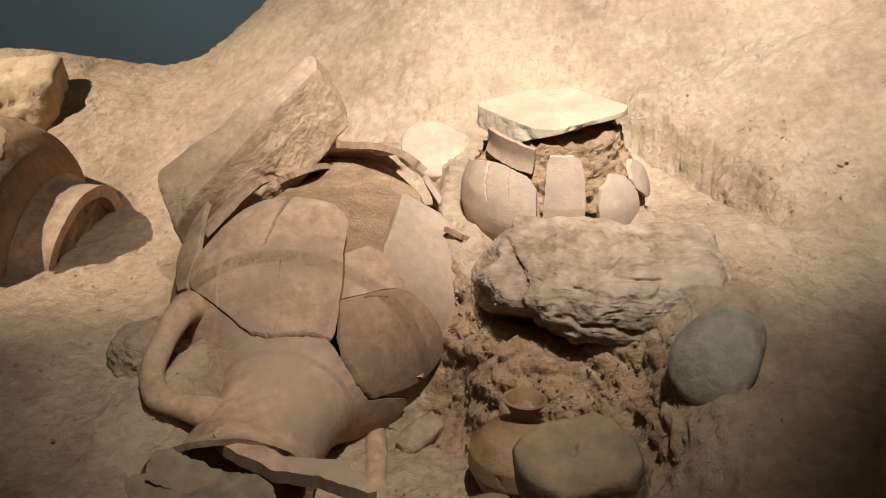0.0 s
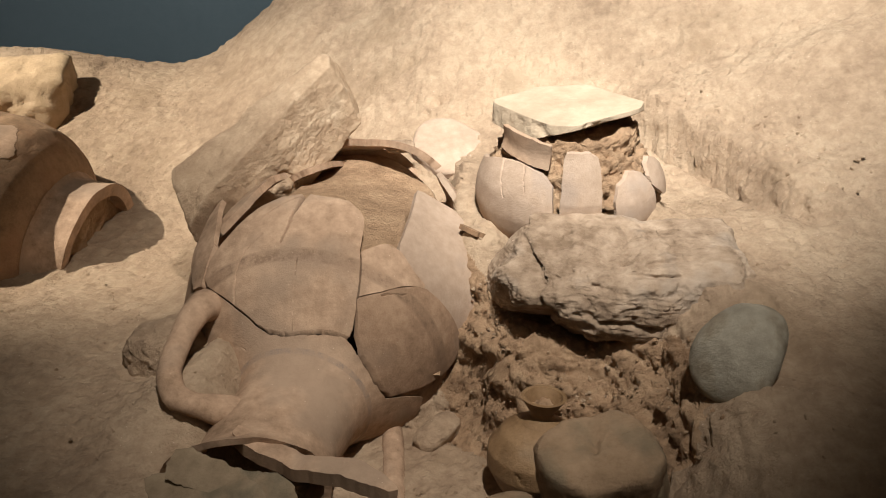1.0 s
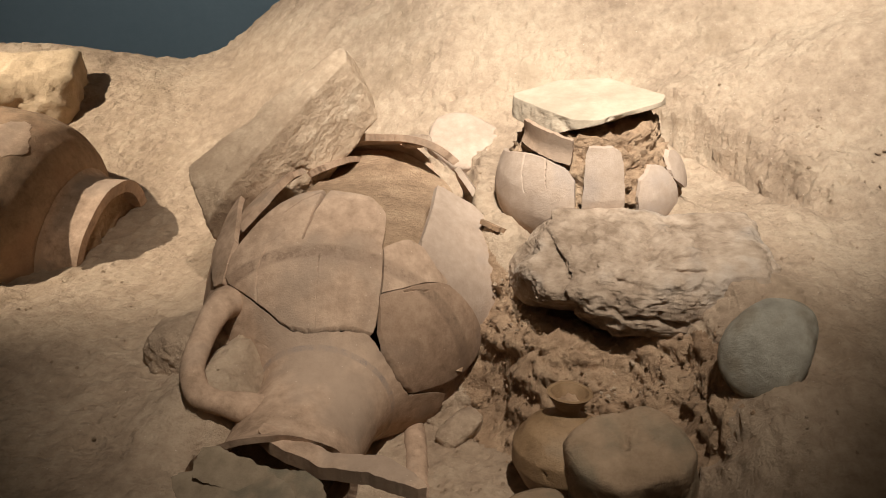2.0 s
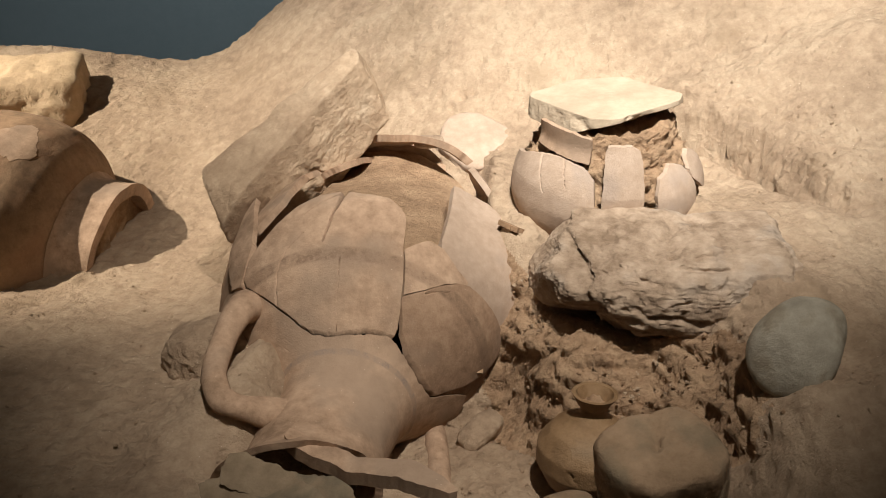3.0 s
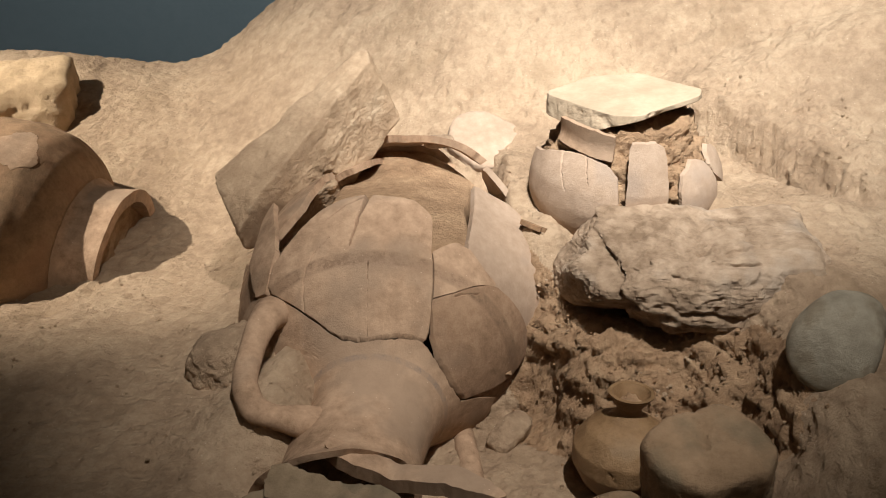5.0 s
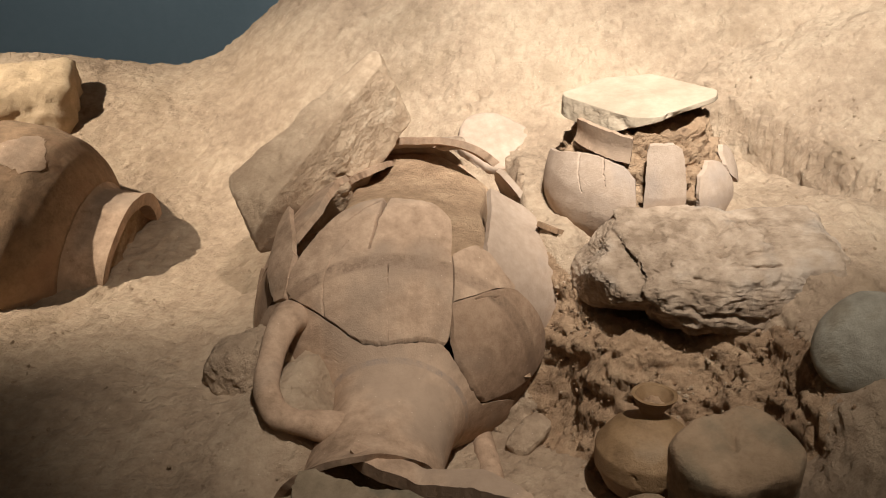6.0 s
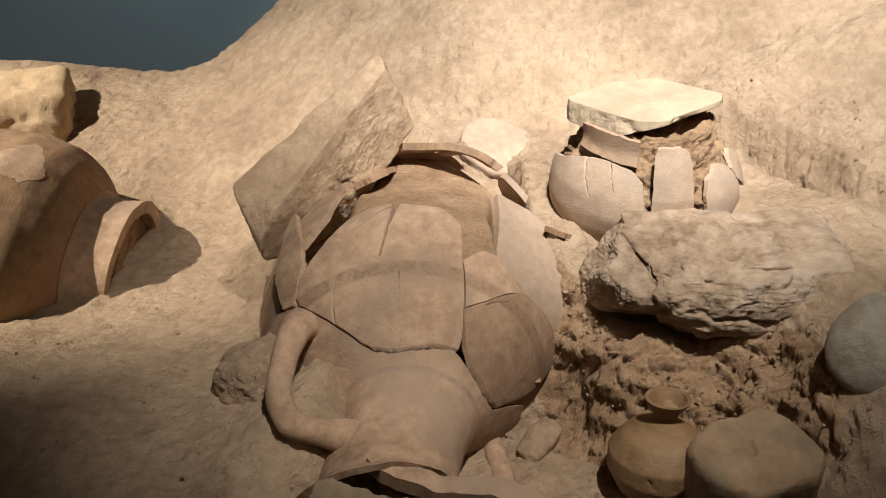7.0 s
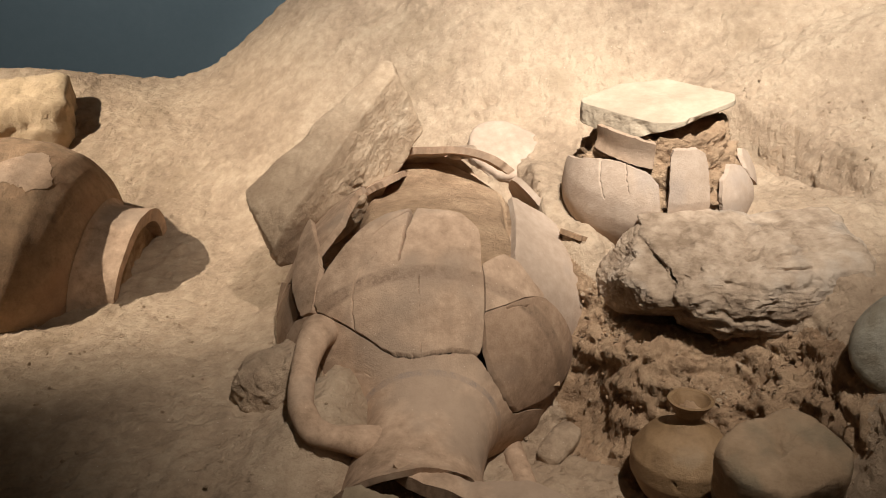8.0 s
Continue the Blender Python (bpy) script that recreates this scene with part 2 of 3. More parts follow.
def shell(prof, cols, mat, thick=0.007, step=0.002, ragged=0.0012, lift=0.0, cracks=(), seed=0, wobble=0.0008, closed=False, bend=0.0, sway=None, swell=None):
    """A curved sherd of a turned vessel. cols: (angle, low, high) along the axis; it has two faces, thickness and broken edges.
    cracks: (angle, s, angle, s, width) grooves; bend: outward lean with the distance along the axis; sway: sideways shift along it;
    swell: (angle, angle, more radius) from one angle to the other, above the shoulder."""
    ang = [c[0] for c in cols]
    mean_s = np.mean([(c[1] + c[2]) / 2 for c in cols])
    na = max(6, int(radians(ang[-1] - ang[0]) * float(prof(mean_s)) / step))
    ns = max(4, int(max(c[2] - c[1] for c in cols) / step))
    a = np.linspace(ang[0], ang[-1], na + 1)
    lo = np.interp(a, ang, [c[1] for c in cols])
    hi = np.interp(a, ang, [c[2] for c in cols])
    edge = np.stack([a * 0.35 + seed * 5, np.zeros_like(a), np.zeros_like(a)], 1)
    if not closed:
        lo = lo + ragged * fbm(edge, 1.0, 4, 0.6)
        hi = hi + ragged * fbm(edge + 40, 1.0, 4, 0.6)
    hi = np.maximum(hi, lo + 0.0004)
    f = np.linspace(0, 1, ns + 1)
    S = lo[:, None] + (hi - lo)[:, None] * f[None]
    A = np.radians(np.repeat(a[:, None], ns + 1, 1))
    if not closed:
        side = ragged * fbm(np.stack([f * 9 + seed, f * 0, f * 0], 1), 1.0, 4, 0.6) / float(prof(mean_s))
        pull = np.linspace(1, 0, na + 1)[:, None] ** 8 + np.linspace(0, 1, na + 1)[:, None] ** 8
        A = A + pull * side[None]
    R = prof(S) + lift + bend * (S - mean_s)
    if swell:
        R = R + swell[2] * smooth(swell[0], swell[1], np.degrees(A)) * smooth(.235, .34, S)
    flat = np.stack([np.sin(A) * R, S, np.cos(A) * R], -1).reshape(-1, 3)
    R = R + (wobble * fbm(flat, 22, 3)).reshape(R.shape)
    for a0, s0, a1, s1, w in cracks:
        ax_, sx = np.degrees(A), S
        rm = float(prof((s0 + s1) / 2))
        px, py = np.radians(ax_ - a0) * rm, sx - s0
        vx, vy = math.radians(a1 - a0) * rm, s1 - s0
        L = math.hypot(vx, vy)
        along = np.clip((px * vx + py * vy) / (L * L), 0, 1)
        wander = 0.0012 * np.sin(along * 17 + seed) * np.sin(along * math.pi)
        d = np.abs((px * vy - py * vx) / L + wander)
        over = np.maximum(np.hypot(px - along * vx, py - along * vy) - d, 0)
        R = R - min(0.016, 8 * w) * np.exp(-((d + over) / (w * (1.15 - 0.8 * along))) ** 2)
    outer = np.stack([np.sin(A) * R, S, np.cos(A) * R], -1).reshape(-1, 3)
    Ri = np.maximum(R - thick, 0.001)
    inner = np.stack([np.sin(A) * Ri, S, np.cos(A) * Ri], -1).reshape(-1, 3)
    if sway:
        shift = np.interp(S.ravel(), *sway)
        outer[:, 0] += shift
        inner[:, 0] += shift
    n, w = len(outer), ns + 1
    faces = []
    for i in range(na):
        for j in range(ns):
            q = (i * w + j, i * w + j + 1, (i + 1) * w + j + 1, (i + 1) * w + j)
            faces.append(q)
            faces.append(tuple(n + k for k in reversed(q)))
        for j in (0, ns):
            p, q = i * w + j, (i + 1) * w + j
            faces.append((p, q, n + q, n + p) if j == 0 else (q, p, n + p, n + q))
    if not closed:
        for j in range(ns):
            for i in (0, na):
                p, q = i * w + j, i * w + j + 1
                faces.append((q, p, n + p, n + q) if i == 0 else (p, q, n + q, n + p))
    return mesh_of(np.concatenate([outer, inner]), faces, mat, sharp=50)


def ico(level):
    bm = bmesh.new()
    bmesh.ops.create_icosphere(bm, subdivisions=level, radius=1)
    v = np.array([p.co[:] for p in bm.verts])
    f = [tuple(p.index for p in q.verts) for q in bm.faces]
    bm.free()
    return v, f


ICO = {k: ico(k) for k in (2, 3, 4, 5, 6, 7)}


def rock(half, cuts, mat, seed=0, level=6, rough=0.004, strata=0.0, hard=14.0, chips=0.004, step=None, grooves=()):
    """A broken stone: a box of those half sizes with more flat cuts (nx, ny, nz, h), its edges worn, with chipped relief.
    step: (x, lean, depth), a break across it; grooves: (a, b, width, depth) between two points."""
    d, faces = ICO[level]
    scale = np.array(half)
    v = d * scale * 1.2
    way = v / np.linalg.norm(v, axis=1)[:, None]
    planes = [((1, 0, 0), half[0]), ((-1, 0, 0), half[0]), ((0, 1, 0), half[1]), ((0, -1, 0), half[1]), ((0, 0, 1), half[2]), ((0, 0, -1), half[2])]
    planes += [((a, b, c), h) for a, b, c, h in cuts]
    off = np.array([seed * 1.37, seed * 2.11, seed * 0.73])
    total = 0.0
    for nrm, h in planes:
        nn = np.array(nrm) / np.linalg.norm(nrm)
        total = total + np.maximum(way @ nn / h, 0) ** hard
    r = total ** (-1 / hard)
    p = way * r[:, None]
    relief = rough * fbm(p + off, 13, 7, 0.58)
    if chips:
        n = fbm(p + off + 5, 26, 4, 0.55) * 2.2
        k = np.floor(n)
        relief = relief + chips * (k + smooth(0.35, 0.65, n - k) - 0.2 * (n - k)) * 0.55
        relief = relief + 0.35 * chips * fbm(p + off + 8, 120, 3, 0.6, True)
    if strata:
        layer = p @ np.array([0.10, 0.25, 1.0])
        warp = layer * 45 + 1.4 * fbm(p + off, 8, 4)
        saw = warp % 1
        relief = relief + strata * (smooth(0.0, 0.75, saw) - smooth(0.75, 0.95, saw) * 1.0) * np.clip(0.7 + 1.0 * fbm(p + off + 9, 10, 2), 0, 1.6)
    if step:
        x0, lean, depth = step
        across = p[:, 0] - x0 + lean * p[:, 2] + 0.003 * fbm(p + off, 40, 3)
        relief = relief - depth * smooth(0.009, -0.007, across)
    for a, b, width, depth in grooves:
        a, b = np.array(a), np.array(b)
        t = np.clip((p - a) @ (b - a) / ((b - a) @ (b - a)), 0, 1)
        gap = np.linalg.norm(p - a - t[:, None] * (b - a) + 0.005 * np.stack([fbm(p + off, 35, 2)] * 3, 1), axis=1)
        relief = relief - depth * np.exp(-(gap / width) ** 2)
    p = p + way * relief[:, None]
    return mesh_of(p, faces, mat, sharp=75)


def tube(points, radii, mat, flat=0.7, sides=20, seed=0):
    """A hand-made strap or handle: an oval swept along a smooth line."""
    pts = [Vector(p) for p in points]
    line, rad = [], []
    for i in range(len(pts) - 1):
        p0, p1, p2, p3 = pts[max(i - 1, 0)], pts[i], pts[i + 1], pts[min(i + 2, len(pts) - 1)]
        for k in range(10):
            t = k / 10
            line.append(0.5 * ((2 * p1) + (p2 - p0) * t + (2 * p0 - 5 * p1 + 4 * p2 - p3) * t * t + (3 * p1 - p0 - 3 * p2 + p3) * t ** 3))
            rad.append(radii[i] * (1 - t) + radii[i + 1] * t)
    line.append(pts[-1])
    rad.append(radii[-1])
    verts, faces = [], []
    for i, p in enumerate(line):
        tan = (line[min(i + 1, len(line) - 1)] - line[max(i - 1, 0)]).normalized()
        sx = tan.cross(Vector((0, 0, 1))).normalized()
        sz = sx.cross(tan)
        for k in range(sides):
            a = 2 * math.pi * k / sides
            verts.append(p + sx * math.cos(a) * rad[i] + sz * math.sin(a) * rad[i] * flat)
    for i in range(len(line) - 1):
        for k in range(sides):
            faces.append((i * sides + k, i * sides + (k + 1) % sides, (i + 1) * sides + (k + 1) % sides, (i + 1) * sides + k))
    faces.append(tuple(reversed(range(sides))))
    faces.append(tuple((len(line) - 1) * sides + k for k in range(sides)))
    v = np.array([p[:] for p in verts])
    v = v + 0.0012 * fbm(v + seed, 40, 3)[:, None]
    return mesh_of(v, faces, mat, sharp=60)


# ---- the dug ground and its bank ----
JUG_AXIS = Vector((0.05, 0.57, 0.05)).normalized()
JUG = axes((-0.19, 0.76, 0.06), JUG_AXIS)


def forward(x):
    """How far the broken face stands forward below the long rock."""
    return 0.055 * smooth(0.0, 0.08, x)


def height(x, y):
    left_low = 0.055 * smooth(0.95, 1.25, y) * smooth(-0.25, -0.45, x)
    middle = 0.07 * smooth(-0.28, 0.0, x) * smooth(0.98, 1.10, y)
    right = 0.100 * smooth(0.13, 0.275, x) * smooth(1.25, 1.05, y) * smooth(0.40, 0.75, y)
    z = 0.10 - left_low + middle * (1 - 0.8 * smooth(0.19, 0.285, x) * smooth(1.25, 1.05, y)) + right
    face = 0.966 - 0.034 * smooth(-0.02, 0.05, x) - 0.65 * np.maximum(x - 0.07, 0)
    pit = smooth(0.275, 0.12, x) * smooth(-0.30, -0.12, x) * smooth(0.042, -0.045, y - face + forward(x)) * smooth(0.30, 0.58, y)
    z = z - 0.09 * pit
    foot = np.where(x < 0, 1.40 - 0.25 * x, 1.40 - 0.30 * x - 0.35 * x * x)
    u = y - foot
    run = 0.04 * np.logaddexp(0, u / 0.04)
    top = 0.108 + 0.075 * smooth(-0.58, -0.9, x) + 0.85 * smooth(-0.55, 0.15, x)
    z = z + top * (1 - np.exp(-0.75 * run / top))
    # the undercut ledge beside the capped jar
    d = ledge_distance(x, y)
    fade = smooth(1.04, 1.20, y) * smooth(1.44, 1.34, y) * smooth(0.8, 0.5, x)
    z = z + fade * (0.044 * smooth(-0.004, 0.030, d) - 0.024 * np.exp(-((d + 0.004) / 0.012) ** 2))
    z = z + 0.034 * np.exp(-((x - 0.015) / 0.055) ** 2) * smooth(1.08, 1.18, y) * smooth(1.36, 1.26, y)
    z = z + 0.026 * np.exp(-((x - 0.285) / 0.060) ** 2 - ((y - 0.900) / 0.040) ** 2)
    z = z + 0.042 * np.exp(-((x - 0.030) / 0.042) ** 2 - ((y - 1.060) / 0.060) ** 2)
    ring = np.hypot((x - 0.282) / 0.060, (y - 0.792) / 0.055)
    z = z + 0.005 * np.exp(-((ring - 1.1) / 0.22) ** 2) * smooth(-0.2, 0.6, (x - 0.282) / 0.06 - (y - 0.792) / 0.055)
    # the hollow in which the jug lies, with earth washed into it
    lx, ly = x + 0.19 - 0.088 * (y - 0.76), y - 0.76
    bed = 0.070 + 0.06 * smooth(0.28, 0.54, ly) - 0.09 * np.exp(-((lx - 0.10) / 0.030) ** 2 - ((ly - 0.38) / 0.06) ** 2)
    z = z - np.maximum(z - bed, 0) * smooth(0.155, 0.125, np.abs(lx)) * smooth(0.17, 0.23, ly) * smooth(0.60, 0.55, ly)
    z = z + 0.032 * np.exp(-((x + 0.268) / 0.055) ** 2 - ((y - 0.880) / 0.060) ** 2)
    z = z + 0.032 * np.exp(-((x + 0.258) / 0.030) ** 2 - ((y - 0.930) / 0.038) ** 2)
    z = z + 0.018 * np.exp(-((x + 0.305) / 0.050) ** 2 - ((y - 0.845) / 0.045) ** 2)
    # the earth that carries the long rock
    z = z + 0.034 * smooth(0.872, 0.925, y) * smooth(1.05, 1.0, y) * smooth(-0.01, 0.05, x) * smooth(0.29, 0.21, x)
    mouth = np.exp(-(((x + 0.20) / 0.07) ** 2 + ((y - 0.775) / 0.035) ** 2))
    return z - 0.06 * mouth


def ledge_distance(x, y):
    line = 0.37 - 0.5 * (y - 1.217) - 1.9 * np.maximum(y - 1.217, 0) ** 2
    return (x - line) * 0.9 + 0.007 * value_noise(np.stack([np.ravel(x) * 9, np.ravel(y) * 22, np.ravel(x) * 0], 1)).reshape(np.shape(x)) + 0.0012 * value_noise(np.stack([np.ravel(x) * 40, np.ravel(y) * 60, np.ravel(x) * 0 + 5], 1)).reshape(np.shape(x))


def ground_normals(x, y):
    e = 0.004
    gx = (height(x + e, y) - height(x - e, y)) / (2 * e)
    gy = (height(x, y + e) - height(x, y - e)) / (2 * e)
    n = np.stack([-gx, -gy, np.ones_like(gx)], 1)
    return n / np.linalg.norm(n, axis=1)[:, None]


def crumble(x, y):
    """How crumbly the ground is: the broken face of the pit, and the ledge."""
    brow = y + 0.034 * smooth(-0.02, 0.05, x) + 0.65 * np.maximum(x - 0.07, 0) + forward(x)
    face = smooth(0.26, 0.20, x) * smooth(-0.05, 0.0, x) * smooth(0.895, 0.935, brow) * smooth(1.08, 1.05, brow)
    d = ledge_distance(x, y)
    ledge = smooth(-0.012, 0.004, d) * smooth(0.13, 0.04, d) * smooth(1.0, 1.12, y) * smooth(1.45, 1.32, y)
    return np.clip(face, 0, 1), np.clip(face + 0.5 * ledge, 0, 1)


def build_ground():
    xs = np.concatenate([np.arange(-2.0, -1.05, 0.03), np.arange(-1.05, -0.06, 0.004), np.arange(-0.06, 0.48, 0.0022), np.arange(0.48, 0.72, 0.004), np.arange(0.72, 1.93, 0.03)])
    ys = np.concatenate([np.arange(-0.6, 0.6, 0.03), np.arange(0.6, 0.78, 0.004), np.arange(0.78, 0.98, 0.0017), np.arange(0.98, 1.00, 0.002), np.arange(1.00, 1.03, 0.003), np.arange(1.03, 1.44, 0.0028), np.arange(1.44, 1.98, 0.004), np.arange(1.98, 2.12, 0.02)])
    X, Y = np.meshgrid(xs, ys, indexing="ij")
    x, y = X.ravel(), Y.ravel()
    z = height(x, y)
    p = np.stack([x, y, z], 1)
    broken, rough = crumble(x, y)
    lift = 0.005 * fbm(p, 7, 3) + 0.0024 * fbm(p, 32, 4, 0.58) + 0.0019 * fbm(p, 95, 3, 0.65)
    lift = lift - 0.010 * np.clip(fbm(p + 20, 24, 2) - 0.62, 0, 1) - 0.008 * np.clip(fbm(p + 33, 60, 2) - 0.7, 0, 1)
    stretched = p * np.array([0.8, 1.0, 1.5])
    lift = lift + rough * (0.008 * fbm(stretched, 20, 3, 0.5) - 0.0058 * fbm(stretched + 3, 40, 5, 0.62, True) - 0.0016 * fbm(p + 9, 150, 3, 0.65, True) + 0.003)
    p = p + ground_normals(x, y) * lift[:, None]
    edge = np.maximum(np.maximum(smooth(1.93, 2.06, y), smooth(-0.5, -0.58, y)), np.maximum(smooth(-1.88, -1.97, x), smooth(1.78, 1.87, x)))
    p[:, 2] -= edge * (p[:, 2] + 1.2)
    nx, ny = len(xs), len(ys)
    i, j = np.meshgrid(np.arange(nx - 1), np.arange(ny - 1), indexing="ij")
    a = (i * ny + j).ravel()
    faces = np.stack([a, a + ny, a + ny + 1, a + 1], 1)
    me = mesh_of(p, faces.tolist(), EARTH)
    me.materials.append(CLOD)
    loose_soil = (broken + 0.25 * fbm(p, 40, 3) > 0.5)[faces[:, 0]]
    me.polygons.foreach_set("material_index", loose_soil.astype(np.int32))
    return me


thing("ground", Matrix(), "dry tan excavated earth with a sloping bank", "ground", build_ground(), kind="structure")


def slab_mesh(sx, sy, sz, mat):
    bm = bmesh.new()
    bmesh.ops.create_cube(bm, size=1)
    bmesh.ops.scale(bm, vec=(sx, sy, sz), verts=bm.verts)
    me = bpy.data.meshes.new("mesh")
    bm.to_mesh(me)
    bm.free()
    me.materials.append(mat)
    return me


# the museum hall that closes the place
thing("wall_back", pose(0, 3.6, 0.9), "plain blue-grey painted museum wall", "wall", slab_mesh(8.0, 0.12, 4.2, WALL), kind="structure")
thing("wall_front", pose(0, -3.0, 0.9), "plain blue-grey painted museum wall", "wall", slab_mesh(8.0, 0.12, 4.2, WALL), kind="structure")
thing("wall_left", pose(-4.06, 0.3, 0.9), "plain blue-grey painted museum wall", "wall", slab_mesh(0.12, 6.7, 4.2, WALL), kind="structure")
thing("wall_right", pose(4.06, 0.3, 0.9), "plain blue-grey painted museum wall", "wall", slab_mesh(0.12, 6.7, 4.2, WALL), kind="structure")
thing("floor", pose(0, 0.3, -1.25), "dark museum floor", "floor", slab_mesh(8.24, 6.9, 0.1, FLOOR), kind="structure")
thing("ceiling", pose(0, 0.3, 3.06), "dark museum ceiling", "ceiling", slab_mesh(8.24, 6.9, 0.1, FLOOR), kind="structure")

# ---- the broken jug lying on its side ----
JUG_PROFILE = profile([(-.03, .106), (-.01, .090), (.01, .077), (.03, .072), (.06, .069), (.12, .068), (.145, .078), (.163, .100), (.19, .134), (.22, .160), (.27, .180), (.33, .187), (.40, .183), (.48, .160), (.55, .127), (.585, .105), (.60, .09)], 12)


def jug_earth():
    """Dry earth silted up inside the open belly: a low ridge that sinks to the base, with a hollow under the side sherd."""
    xs, ys = np.arange(-.150, .1505, .0024), np.arange(.20, .595, .0024)
    X, Y = np.meshgrid(xs, ys, indexing="ij")
    x, y = X.ravel(), Y.ravel()
    top = .150 - .075 * smooth(.27, .58, y) - 1.6 * x * x
    top = top - .085 * smooth(.099, .113, x - .004 * np.sin(y * 30)) * smooth(.25, .29, y) * smooth(.53, .47, y)
    top = top - .075 * smooth(-.060, -.105, x)
    top = np.minimum(top, np.sqrt(np.maximum((JUG_PROFILE(y) - .014) ** 2 - x * x, 1e-6)))
    p = np.stack([x, y, top], 1)
    p[:, 2] += .0024 * fbm(p, 18, 3) + .0006 * fbm(p, 90, 4, .6)
    ny = len(ys)
    i, j = np.meshgrid(np.arange(len(xs) - 1), np.arange(ny - 1), indexing="ij")
    a = (i * ny + j).ravel()
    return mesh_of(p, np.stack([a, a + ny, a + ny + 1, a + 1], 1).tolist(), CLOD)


def build_jug():
    jug = thing("broken_jug", JUG, "large buff clay jug, broken, lying half buried in earth", "jug")
    P = JUG_PROFILE
    part("neck", shell(P, [(-180, .0, .19), (-120, -.008, .21), (-100, -.012, .22), (-80, -.014, .235), (-60, -.016, .228), (-48, -.018, .211), (-43, -.018, .198), (-36, -.017, .181), (-27, -.016, .163), (-20, -.015, .156), (-12, -.013, .153), (-5, -.008, .152), (8, .006, .154), (30, .012, .1595), (34, .014, .160), (49, .022, .154), (71, .023, .151), (90, .024, .156), (100, .024, .19), (125, .02, .19), (180, .0, .19)], CLAY_JUG, .008, .0017, ragged=.0006, seed=14, sway=((-.03, .07, .13), (-.020, -.015, 0)),
        cracks=((-52, .163, -43, .155, .0007), (-43, .155, -38, .160, .0006))), jug, "brown clay neck and shoulder with a broken mouth")
    part("sherd", shell(P, [(-47, .213, .222), (-43, .2005, .236), (-36, .1835, .248), (-27, .1655, .264), (-20, .1585, .278), (-12, .1555, .287), (-3, .1545, .292), (4, .1555, .290), (13, .1575, .287), (19.5, .159, .268), (20.5, .1595, .258), (22, .1597, .226), (28, .1615, .187), (34, .1625, .166)], CLAY_JUG, .007, .0008, ragged=.0008, seed=2, lift=.0018,
        cracks=((-2.5, .295, -9, .225, .0018), (-3.5, .290, -17, .262, .0010), (-2, .208, -3, .156, .0004), (-36, .184, -28, .215, .0009), (-28, .215, -17, .238, .0006))), jug, "large cracked clay sherd")
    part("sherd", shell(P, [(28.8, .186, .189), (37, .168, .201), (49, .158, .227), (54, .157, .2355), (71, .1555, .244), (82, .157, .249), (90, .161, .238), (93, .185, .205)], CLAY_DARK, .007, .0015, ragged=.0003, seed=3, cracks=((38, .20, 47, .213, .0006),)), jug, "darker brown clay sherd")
    part("sherd", shell(P, [(22.9, .226, .229), (28.8, .1900, .246), (31, .1932, .251), (37, .2020, .251), (46, .2214, .2395), (52.5, .2338, .2372)], CLAY_JUG, .007, .0015, ragged=.0003, seed=4), jug)
    part("sherd", shell(P, [(36.5, .263, .270), (37.5, .2535, .383), (45, .2455, .392), (54, .2395, .396), (61, .243, .380), (72, .248, .35), (100, .25, .33)], CLAY_PALE, .008, .0017, seed=5, ragged=.0012, lift=-.006, swell=(42, 80, .034)), jug, "pale dusty side sherd")
    part("sherd", shell(P, [(55, .398, .402), (62, .384, .43), (75, .355, .44), (100, .335, .44)], CLAY_PALE, .008, .002, seed=15, ragged=.0012, lift=-.012, swell=(42, 80, .034)), jug, "pale dusty side sherd half under earth")
    part("sherd", shell(P, [(-55, .222, .26), (-50, .216, .300), (-46.5, .223, .345), (-44, .233, .355), (-42, .241, .33), (-39.5, .251, .275)], CLAY_JUG, .007, .0016, seed=6, lift=.003), jug, "pointed standing sherd")
    part("sherd", shell(P, [(-80, .30, .45), (-42, .29, .430), (-31, .32, .435), (-28.5, .40, .434)], CLAY_JUG, .009, .002, seed=7, lift=-.016, bend=-.12), jug)
    part("sherd", shell(P, [(-70, .465, .565), (-22, .468, .57), (-14, .49, .568)], CLAY_JUG, .009, .002, seed=8, lift=-.034), jug)
    part("sherd", shell(P, [(50, .47, .50), (55, .44, .52), (62, .42, .54), (95, .42, .55)], CLAY_PALE, .008, .002, seed=9, lift=.012), jug)
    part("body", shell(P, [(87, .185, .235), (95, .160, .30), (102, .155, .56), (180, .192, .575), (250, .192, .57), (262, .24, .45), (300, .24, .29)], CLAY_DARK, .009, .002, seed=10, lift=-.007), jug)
    part("base_rim", shell(P, [(-75, .555, .60), (-40, .562, .60), (-10, .567, .602), (8, .562, .60), (28, .540, .585), (42, .522, .565), (50, .518, .545)], CLAY, .011, .0018, seed=16, ragged=.0014, swell=(5, 48, .020)), jug, "broken edge of the lower wall round the base")
    v = [(0.092 * math.sin(a) * q, 0.598 + h, 0.092 * math.cos(a) * q) for h in (0, .012) for q in (1, .5, .02) for a in np.linspace(0, 2 * math.pi, 49)[:-1]]
    f = [(k * 48 + i, k * 48 + (i + 1) % 48, (k + 1) * 48 + (i + 1) % 48, (k + 1) * 48 + i) for k in (0, 1, 3, 4) for i in range(48)]
    f += [(i, 144 + i, 144 + (i + 1) % 48, (i + 1) % 48) for i in range(48)]
    part("base_disc", mesh_of(v, f, CLAY_JUG), jug)
    part("earth_fill", jug_earth(), jug, "smooth dry earth filling the open belly")
